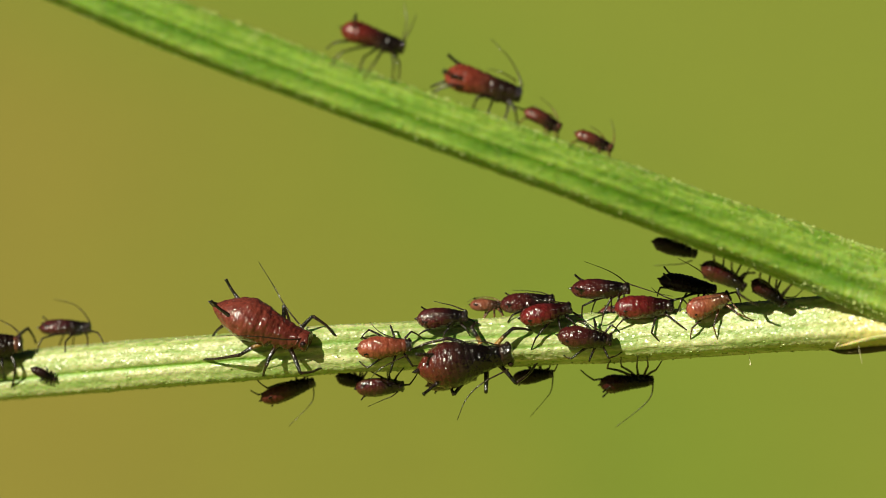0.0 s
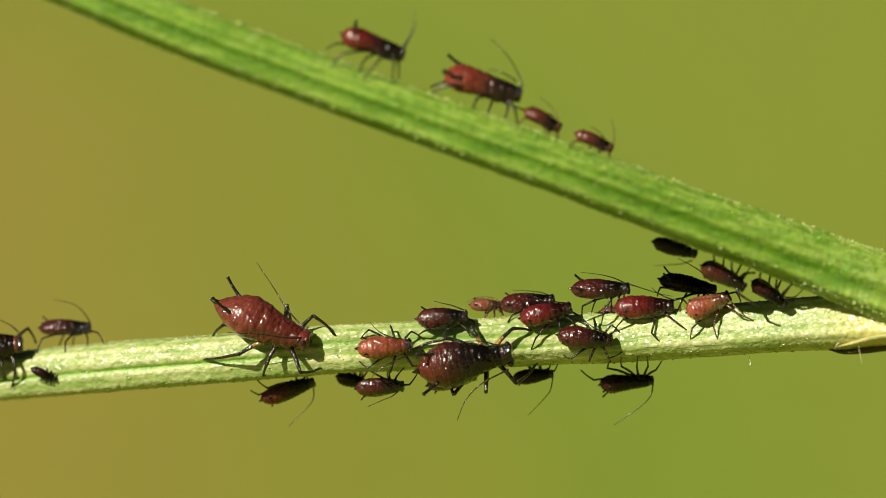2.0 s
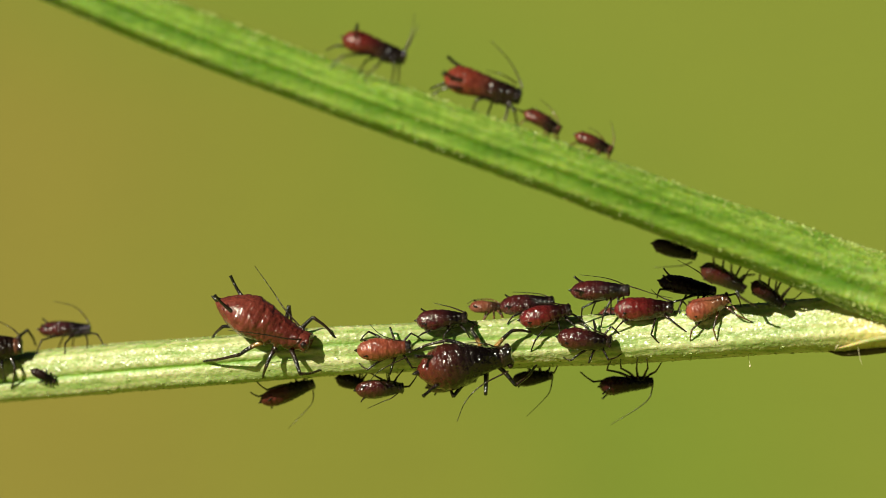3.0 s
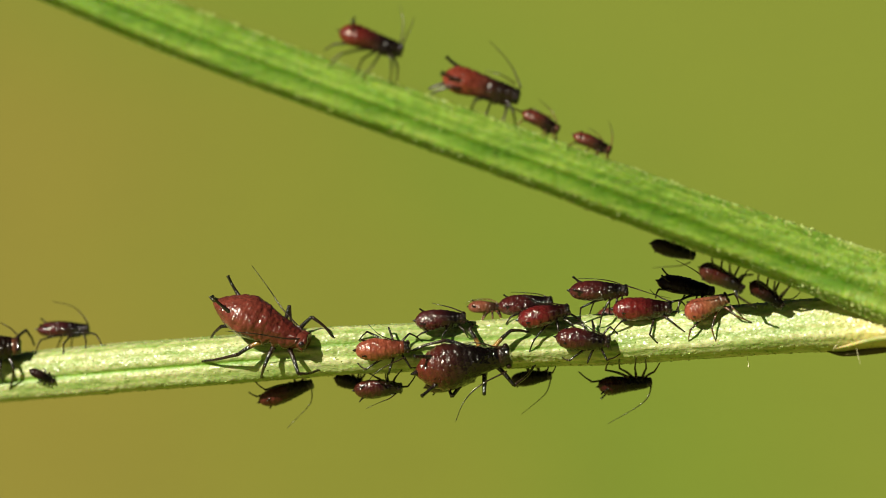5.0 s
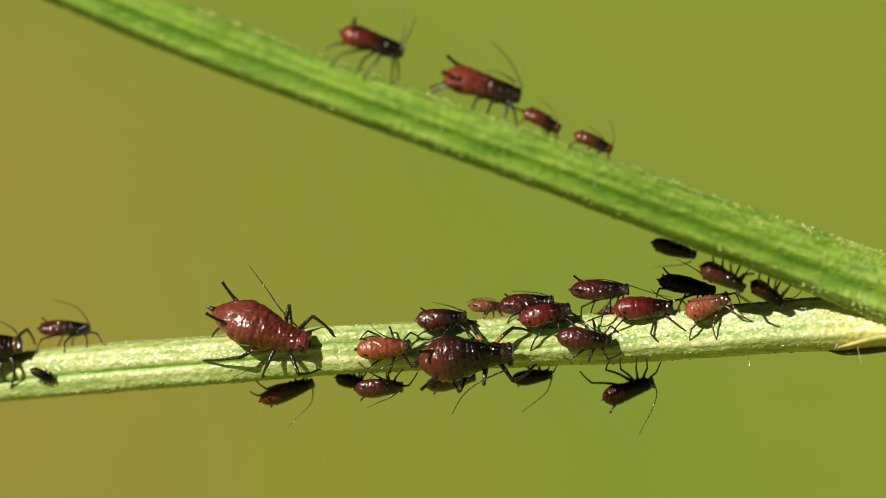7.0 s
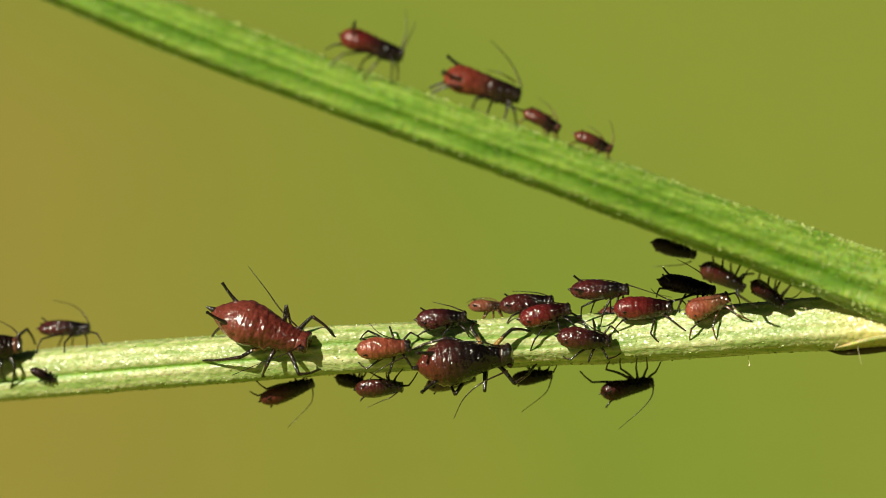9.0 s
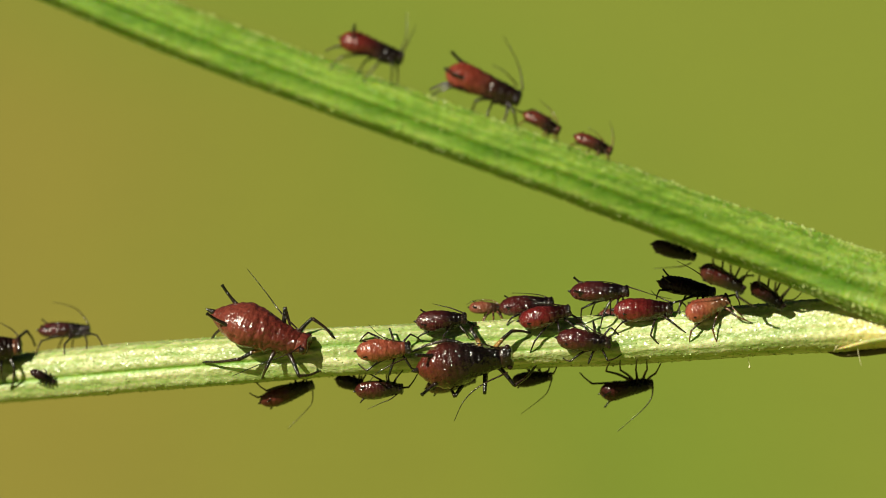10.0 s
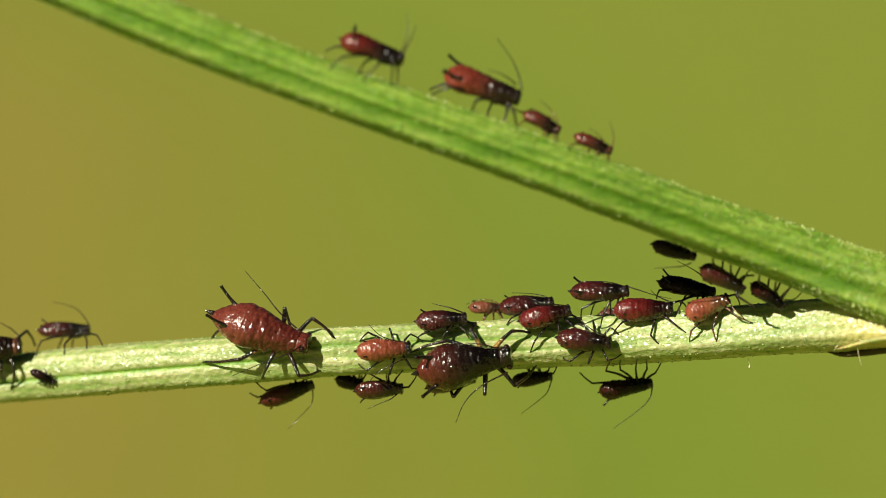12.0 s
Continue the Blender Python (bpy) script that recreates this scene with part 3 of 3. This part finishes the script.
    for leg_spec in full:
        side, nth, knee, foot = leg_spec[:4]
        s = (0.8, 0.7, 0.6)[nth]
        hip_local = Vector((x_at(s), side * curve_at(build, s) * half * 0.62, -curve_at(build, s) * half * 0.5))
        hip = pivot + turn @ hip_local
        if foot is None:
            reach = (0.55, -0.1, -0.95)[nth] + rng.uniform(-0.15, 0.15)
            f3 = onto(hip + half * (reach * 1.5 * ahead + side * 1.3 * lat - 1.0 * back), line, rad)
            k3 = hip.lerp(f3, 0.45) + half * (side * 0.45 * lat + 0.55 * back)
        else:
            f3 = front(*foot, line, rad) if len(leg_spec) < 5 else local(*foot, depth + leg_spec[4])
            kd = (hip.y + f3.y) / 2 / U - (0.3 * width if side < 0 else 0.1 * width)
            k3 = local(*knee, kd)
        r = thick * 1.95 * U * max(0.9, (width / 52) ** 0.6)
        off = foot_mid + (f3 - foot_mid)
        thigh = spline([hip - off, hip.lerp(k3, 0.5) + Vector((0, 0, 1)) * (hip - k3).length * 0.04 - off, k3 - off], 6)
        shin = spline([k3 - off, k3.lerp(f3, 0.5) + (k3 - hip).normalized() * (k3 - f3).length * 0.05 - off, k3.lerp(f3, 0.88) - off, f3 - off], 5)
        home = Matrix.Translation(f3 - foot_mid)
        leg = part("leg", tube(thigh, [r * 1.7, r * 1.25, r * 1.2, r * 1.05, r * 0.95], 8), leg_material or (AMBER_LEG if build is not SLIM and (side, nth) in amber else LEG), thing, "", home)
        part("shin", tube(shin, [r * 1.0, r * 0.8, r * 0.72, r * 0.66, r * 0.75, r * 0.5, r * 0.4], 8), leg_material or LEG, leg)
        if path:
            rows = []
            h0 = hip - f3
            for t, m in path:
                h1 = (foot_mid + m @ hip_local) - f3
                rows.append((t, home @ h0.rotation_difference(h1).to_matrix().to_4x4()))
            MOVES.append((leg, rows))
    return thing


# On the side branch, from the broad end to the axil.
aphid((371, 553), (549, 613), 88, -34, 49, RED, build=LONG, seed=1, relief=0.8, amber=[(-1, 2)], horn=0.24, horn_way=(-0.8, 0.27, 0.54), thick=1.25, yaw=-25,
      label="large red-brown wingless aphid rearing up on the pale branch",
      legs=[(1, 0, (552, 561), (592, 598)), (1, 1, (510, 541), (516, 592)), (1, 2, (392, 578), (373, 598)),
            (-1, 0, (527, 664), (566, 655)), (-1, 1, (472, 646), (462, 669)), (-1, 2, (425, 634), (356, 640))],
      feelers=[[(541, 596, 0), (497, 552, 6), (470, 515, 12), (437, 472, 20)], [(538, 606, -10), (510, 628, -26), (462, 648, -30), (410, 672, -30)]],
      moves=[(0, 2.2, -17, 0, -2), (1.6, 1.8, -17, 0, -2), (2.0, 3.4, -18, 1, -4), (2.5, 6.2, -19, 2, -7), (3.0, 5.8, -19, 2, -5), (4.8, 5.6, -19, 1, -5),
             (5.0, 5.2, -18, 1, -6), (5.2, 4.0, -12, 1, -4), (5.5, 0, 0, 0, 0), (5.8, 0, 0, 0, 0), (6.0, 8.6, 1, 4, -5), (6.3, 0.3, 0, 0, 0), (6.8, 1.0, 0, 0, 0),
             (7.2, 0.6, -1, 0, 0), (8.8, 0.4, -4, 0, 0), (10.0, 0, -6, 0, 0), (12.0, -1.0, -6, 0, 0)],
      swings=[[(0, 4), (1.6, 4), (2.5, -3), (5.0, -3), (5.5, 0), (7, 0), (10, -1), (12, -2)],
              [(0, 22), (5.0, 22), (5.5, 0), (12, 2)]])
aphid((733, 660), (908, 627), 84, -74, 99, TWOTONE, build=FAT, seed=2, relief=1.2, amber=[(1, 0), (1, 1)], horn=0.22, horn_wide=1.15, thick=1.3,
      label="large dark aphid with a red rear clinging to the branch",
      legs=[(1, 0, (904, 585), (938, 588)), (1, 1, (832, 584), (838, 576)), (1, 2, (790, 602), (727, 621)),
            (-1, 0, (910, 682), (948, 646)), (-1, 1, (857, 698), (862, 648)), (-1, 2, (800, 702), (786, 648))],
      feelers=[[(897, 657, -8), (850, 682, -16), (822, 710, -16), (806, 747, -12)], [(897, 622, -8), (858, 609, -20), (830, 607, -16), (796, 612, -4)]],
      moves=[(0, 0, 0, 0, 0), (6.7, 0, 0, 0, 0), (6.8, 27, -34, 0, -22), (6.9, 5, 12, 2, -6), (7.0, 5, 14, 2, -5), (7.2, 4, 8, 1, -3), (8.8, 3, 5, 1, -1), (12, 0.5, 2, 0, 0)])
aphid((628, 621), (728, 614), 41, -66, 72, ORANGE, seed=3, horn=0.09, label="small orange aphid nymph on the pale branch",
      legs=[(1, 0, (725, 590), (747, 604)), (1, 1, (688, 580), (691, 590)), (1, 2, (650, 587), (635, 603)),
            (-1, 0, (727, 651), (743, 648)), (-1, 1, (688, 662), (690, 648)), (-1, 2, (648, 654), (632, 642))],
      feelers=[[(717, 605, 0), (690, 600, -6), (668, 590, -4), (651, 573, 4)], [(718, 632, 0), (690, 645, -6), (665, 660, -6), (645, 683, -2)]])
aphid((734, 569), (827, 563), 40, -48, 55, MAROON, seed=4, horn=0.12, label="dark maroon aphid on the upper edge of the branch",
      legs=[(1, 0, (838, 574), (846, 577)), (-1, 0, (822, 586), (829, 598)), (-1, 1, (784, 592), (782, 611)), (-1, 2, (746, 590), (736, 598))],
      feelers=[[(820, 553, 0), (797, 544, 4), (780, 540, 8), (764, 536, 10)]])
aphid((828, 544), (890, 543), 26, 36, 30, DUSKY, seed=5, horn=0.1, leg_material=BROWN_LEG, label="tiny pale orange aphid nymph behind its neighbours",
      feelers=[[(884, 538, 0), (866, 530, 6), (838, 531, 8), (824, 538, 10)]])
aphid((881, 544), (981, 534), 40, 6, 40, MAROON, seed=6, horn=0.1, label="dark red aphid on the far side of the branch",
      legs=[(-1, 2, (905, 560), (895, 574))], feelers=[[(974, 528, 0), (955, 521, 4), (930, 518, 8), (904, 517, 12)], [(976, 536, -12), (950, 538, -18), (935, 526, -20), (925, 525, -20)]])
aphid((916, 568), (1011, 548), 40, -50, 60, CRIMSON, seed=7, horn=0.06, label="bright crimson aphid among the colony on the branch",
      legs=[(1, 0, (1021, 562), (1031, 570)), (-1, 0, (1012, 574), (1020, 588)), (-1, 2, (945, 602), (935, 630))],
      feelers=[[(1001, 540, 0), (975, 537, -4), (955, 535, -4), (934, 524, 0)]])
aphid((983, 597), (1083, 606), 41, -68, 66, MAROON, seed=8, horn=0.05, label="plump dark maroon aphid on the face of the branch",
      legs=[(1, 0, (1079, 578), (1094, 592)), (1, 1, (1048, 567), (1054, 582)), (-1, 0, (1074, 637), (1099, 626)), (-1, 1, (1040, 642), (1042, 632)), (-1, 2, (1008, 638), (994, 632))],
      feelers=[[(1072, 594, 0), (1050, 584, -4), (1035, 574, 0), (1024, 562, 6)]])
aphid((1007, 516), (1114, 514), 40, -58, 40, MAROON, seed=9, horn=0.17, horn_wide=1.35, label="dark red aphid with long antennae above the branch",
      legs=[(-1, 0, (1090, 545), (1098, 562)), (-1, 1, (1066, 556), (1061, 580)), (-1, 2, (1028, 545), (1029, 572))],
      feelers=[[(1110, 508, 0), (1085, 499, 0), (1060, 495, 0), (1022, 494, 4)], [(1110, 506, -10), (1135, 514, -16), (1160, 522, -18), (1188, 528, -18)]],
      swings=[[(0, 19), (0.4, 16), (0.8, 8), (2, 6), (3, 5), (5, 1), (5.5, 0), (12, -2)]])
aphid((1083, 549), (1192, 545), 45, -58, 55, CRIMSON, seed=10, horn=0.05, label="large crimson aphid on the upper edge of the branch",
      legs=[(1, 0, (1203, 531), (1216, 546)), (-1, 0, (1192, 572), (1217, 591)), (-1, 1, (1150, 592), (1170, 612)), (-1, 2, (1100, 569), (1083, 590))],
      feelers=[[(1185, 533, 0), (1168, 526, 4), (1158, 520, 6), (1150, 512, 10)]])
aphid((1212, 558), (1291, 526), 42, -96, 62, PALE, build=BALL, seed=11, relief=0.8, keel=0.25, horn=0.07, label="pale orange aphid nymph on the glistening branch",
      legs=[(-1, 0, (1302, 558), (1331, 571)), (-1, 1, (1260, 582), (1271, 612)), (-1, 2, (1222, 584), (1219, 609)), (1, 0, (1300, 520), (1310, 545))],
      feelers=[[(1285, 530, -6), (1300, 548, -20), (1312, 556, -24), (1326, 560, -24)]], leg_material=BROWN_LEG)
aphid((1163, 499), (1267, 517), 38, -20, 20, BLACK, seed=12, knobs=1.0, horn=0.2, thick=1.1, label="black aphid in the shade between the stems",
      legs=[(-1, 2, (1166, 512), (1160, 528)), (-1, 1, (1203, 532), (1200, 556)), (-1, 0, (1240, 535), (1252, 550))],
      feelers=[[(1258, 502, 0), (1240, 486, 4), (1222, 474, 6), (1196, 460, 8)]])
aphid((1058, 556), (1126, 553), 24, 40, 30, DUSKY_MAROON, seed=13, horn=0.08, label="small red-brown aphid half hidden behind its neighbours")
# Hanging under the main stem.
aphid((1152, 429), (1232, 455), 33, -176, 165, BLACK, stem="main", seed=14, knobs=1.0, horn=0.08, label="black aphid hanging under the green stem in shade",
      feelers=[[(1222, 464, 0), (1205, 470, -6), (1180, 472, -8), (1155, 474, -8)]])
aphid((1238, 472), (1318, 514), 36, -166, 118, MAROON, stem="main", build=BALL, seed=15, keel=0.5, knobs=0.4, relief=1.2, thick=1.5, horn=0.05, label="dark red aphid clinging under the green stem",
      legs=[(1, 2, (1262, 468), (1260, 455)), (1, 1, (1292, 482), (1292, 466)), (1, 0, (1314, 488), (1334, 486)), (-1, 0, (1305, 524), (1341, 545), -6)],
      feelers=[[(1310, 500, 0), (1318, 488, 0), (1322, 480, 0), (1334, 474, 4)]])
aphid((1328, 500), (1388, 545), 30, -144, 118, SOOTY, stem="main", build=BALL, seed=16, keel=0.5, knobs=0.7, relief=1.2, thick=1.5, horn=0.05, label="small dark maroon aphid in the fork of the stems",
      legs=[(1, 2, (1342, 498), (1343, 486)), (1, 1, (1370, 512), (1372, 497)), (1, 0, (1385, 520), (1399, 506))],
      feelers=[[(1386, 530, 0), (1398, 530, 0), (1406, 527, 0), (1420, 514, 2)]])
# On the main stem.
aphid((600, 56), (716, 88), 49, -312, 12, SCARLET, stem="main", build=BALL, seed=17, keel=0.7, horn=0.17, horn_wide=1.3, horn_way=(-0.3, 0.12, 0.95), thick=1.1, label="scarlet and black aphid standing high on the green stem",
      legs=[(-1, 0, (694, 118), (690, 150)), (1, 0, (704, 118), (702, 146)), (-1, 1, (662, 112), (640, 142)), (1, 1, (642, 104), (632, 130)),
            (-1, 2, (602, 96), (580, 122)), (1, 2, (592, 78), (574, 90), 10)],
      feelers=[[(708, 76, 0), (713, 55, 0), (712, 35, 4), (706, 6, 8)], [(712, 78, 6), (722, 58, 16), (728, 45, 20), (734, 28, 24)]],
      moves=[(0, 0, 0, 0, -1), (0.5, 0, 0, -1, 2), (1.0, 1, 0, -1, 12), (1.5, 1, 0, 0, 13), (2.0, 1, 0, 0, 11), (2.5, 1, 0, 3, 14), (3.2, 1, 0, 2, 13), (4.8, 0, 0, 0, 2),
             (5.5, 0, 0, 0, 0), (6.6, 0, 0, 1, 0), (7.0, 0, 0, 0, 4), (7.2, 0, 0, 0, 6), (9.0, 1, 0, -1, 11), (10.0, 1, 0, -1, 13), (12.0, 1, 0, 0, 15)],
      swings=[[(0, 5), (0.5, 8), (1, 18), (1.5, 20), (3, 18), (4.8, 2), (5.5, 0), (7, 2), (9, 9), (12, 9)]])
aphid((783, 136), (923, 171), 58, -278, 34, BRICK, stem="main", build=BALL, seed=18, keel=0.65, horn=0.24, horn_wide=1.5, horn_way=(-0.9, 0.2, 0.36), thick=1.35, label="red aphid with a dark front feeding on the green stem",
      legs=[(-1, 0, (908, 196), (912, 220)), (1, 0, (896, 195), (890, 214)), (-1, 1, (842, 176), (834, 196)), (-1, 2, (795, 153), (762, 167)), (1, 2, (785, 148), (758, 158), 16)],
      feelers=[[(922, 156, 4), (912, 130, 10), (896, 104, 12), (866, 72, 16)], [(912, 148, -8), (895, 137, -12), (880, 130, -12), (858, 126, -8)]],
      moves=[(0, 0, 0, 0, 0), (9.1, 0, 0, 0, 0), (9.2, 4, 5, 0, 0), (9.3, 14, 16, 2, 0), (9.5, 10.5, 10, 2, 0), (10.0, 5.5, 4, 1, 0), (10.5, 4, 2, 0, 0), (11, 3, 2, 0, 0), (12, 2.5, 0, 0, 0)],
      swings=[[(0, 0), (9.1, 0), (9.3, 14), (9.5, 14), (10.0, 8), (12, 5)], [(0, 0), (9.1, 0), (9.3, 22), (9.5, 20), (10, 12), (11, 5), (12, 2)]])
aphid((924, 199), (992, 230), 30, -262, 30, RUST, stem="main", seed=19, keel=0.9, knobs=0.3, horn=0.08, leg_material=BROWN_LEG, label="small rust-brown aphid walking down the green stem",
      legs=[(-1, 2, (926, 212), (912, 226)), (1, 2, (918, 196), (906, 190), 10)],
      feelers=[[(986, 216, 0), (978, 200, 6), (968, 188, 8), (953, 176, 10)], [(978, 208, -6), (966, 204, -10), (955, 198, -10), (943, 191, -6)]])
aphid((1014, 239), (1084, 266), 27, -248, 30, RUST, stem="main", seed=20, keel=0.8, knobs=0.3, horn=0.06, leg_material=BROWN_LEG, label="tiny rust-brown aphid on the green stem",
      legs=[(-1, 2, (1016, 252), (1004, 262))],
      feelers=[[(1082, 258, 0), (1084, 245, 2), (1083, 232, 4), (1078, 214, 8)], [(1068, 250, -6), (1060, 240, -8), (1052, 233, -8), (1040, 226, -4)]])
# At the blurred end of the side branch.
aphid((66, 585), (160, 581), 34, 125, 20, MAROON, seed=21, keel=0.7, knobs=0.3, horn=0.17, label="dark aphid standing on the blurred end of the branch",
      legs=[(-1, 0, (170, 592), (181, 612)), (1, 0, (152, 600), (152, 616)), (-1, 1, (113, 608), (113, 640)), (-1, 2, (72, 602), (62, 628))],
      feelers=[[(156, 573, 0), (143, 554, 2), (125, 541, 4), (92, 533, 8)]])
aphid((-92, 622), (40, 612), 62, 84, 40, RUST, seed=22, horn=0.12, thick=1.3, label="rust-brown aphid on the pale end of the branch",
      legs=[(1, 0, (46, 584), (62, 612)), (-1, 0, (24, 650), (18, 690))],
      feelers=[[(30, 592, 0), (20, 582, 0), (8, 575, 0), (-16, 563, 4)]])
aphid((52, 655), (98, 676), 17, 74, 70, BLACK, seed=23, horn=0.05, thick=0.7, label="tiny dark aphid nymph lying flat on the branch")
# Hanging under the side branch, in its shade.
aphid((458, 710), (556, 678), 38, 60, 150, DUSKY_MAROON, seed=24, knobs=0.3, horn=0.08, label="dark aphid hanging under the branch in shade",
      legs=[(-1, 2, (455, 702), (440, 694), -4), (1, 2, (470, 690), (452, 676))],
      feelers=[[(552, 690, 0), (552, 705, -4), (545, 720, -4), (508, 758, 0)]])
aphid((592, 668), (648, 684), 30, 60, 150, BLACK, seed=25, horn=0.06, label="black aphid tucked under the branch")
aphid((626, 690), (714, 686), 36, 6, 125, MAROON, seed=26, knobs=0.4, horn=0.08, label="dark maroon aphid clinging to the underside of the branch",
      legs=[(-1, 0, (722, 684), (738, 660)), (-1, 2, (645, 700), (636, 712), 0), (1, 0, (700, 668), (712, 654))],
      feelers=[[(704, 694, 0), (690, 705, -6), (675, 711, -8), (648, 723, -8)]])
aphid((752, 684), (842, 668), 36, 26, 155, MAROON, seed=29, horn=0.1, label="dark maroon aphid under the branch, behind a larger one")
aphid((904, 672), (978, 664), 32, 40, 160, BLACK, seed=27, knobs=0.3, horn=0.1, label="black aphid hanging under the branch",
      legs=[(-1, 0, (978, 660), (984, 648))],
      feelers=[[(976, 668, -4), (968, 692, -6), (955, 706, -4), (922, 732, 0)]],
      swings=[[(0, -11), (1, -9), (2.5, -7), (5, -1), (5.5, 0), (12, 1)]])
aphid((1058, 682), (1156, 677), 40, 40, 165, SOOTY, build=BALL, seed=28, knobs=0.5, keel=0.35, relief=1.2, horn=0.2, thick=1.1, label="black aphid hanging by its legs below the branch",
      legs=[(-1, 2, (1048, 676), (1024, 658), -10), (1, 2, (1072, 655), (1078, 640)), (-1, 1, (1097, 652), (1096, 636)), (1, 1, (1124, 652), (1126, 634)), (-1, 0, (1158, 658), (1168, 642)), (1, 0, (1144, 652), (1142, 634))],
      feelers=[[(1153, 684, -6), (1146, 704, -8), (1125, 722, -4), (1076, 750, 0)]],
      moves=[(0, 0, 0, 0, 0), (6.5, 0, 0, 0, 0), (6.7, 3, 25, 2, -10), (6.8, -10, -18, 3, 4), (7.0, -15, -32, 3, 5), (7.2, -12, -28, 3, 5), (8.8, -8, -20, 2, 4), (10.0, -6, -16, 1, 3), (12, -5, -12, 0, 2)],
      swings=[[(0, -8), (1.5, -7), (2.5, -3), (5.0, 0), (6.5, 1), (6.8, -24), (7.0, -20), (7.2, -10), (8.8, -3), (9.5, -5), (10.5, -4), (12, -1)]])


def motions():
    for ob, rows in MOVES:
        walk(ob, rows)


motions()
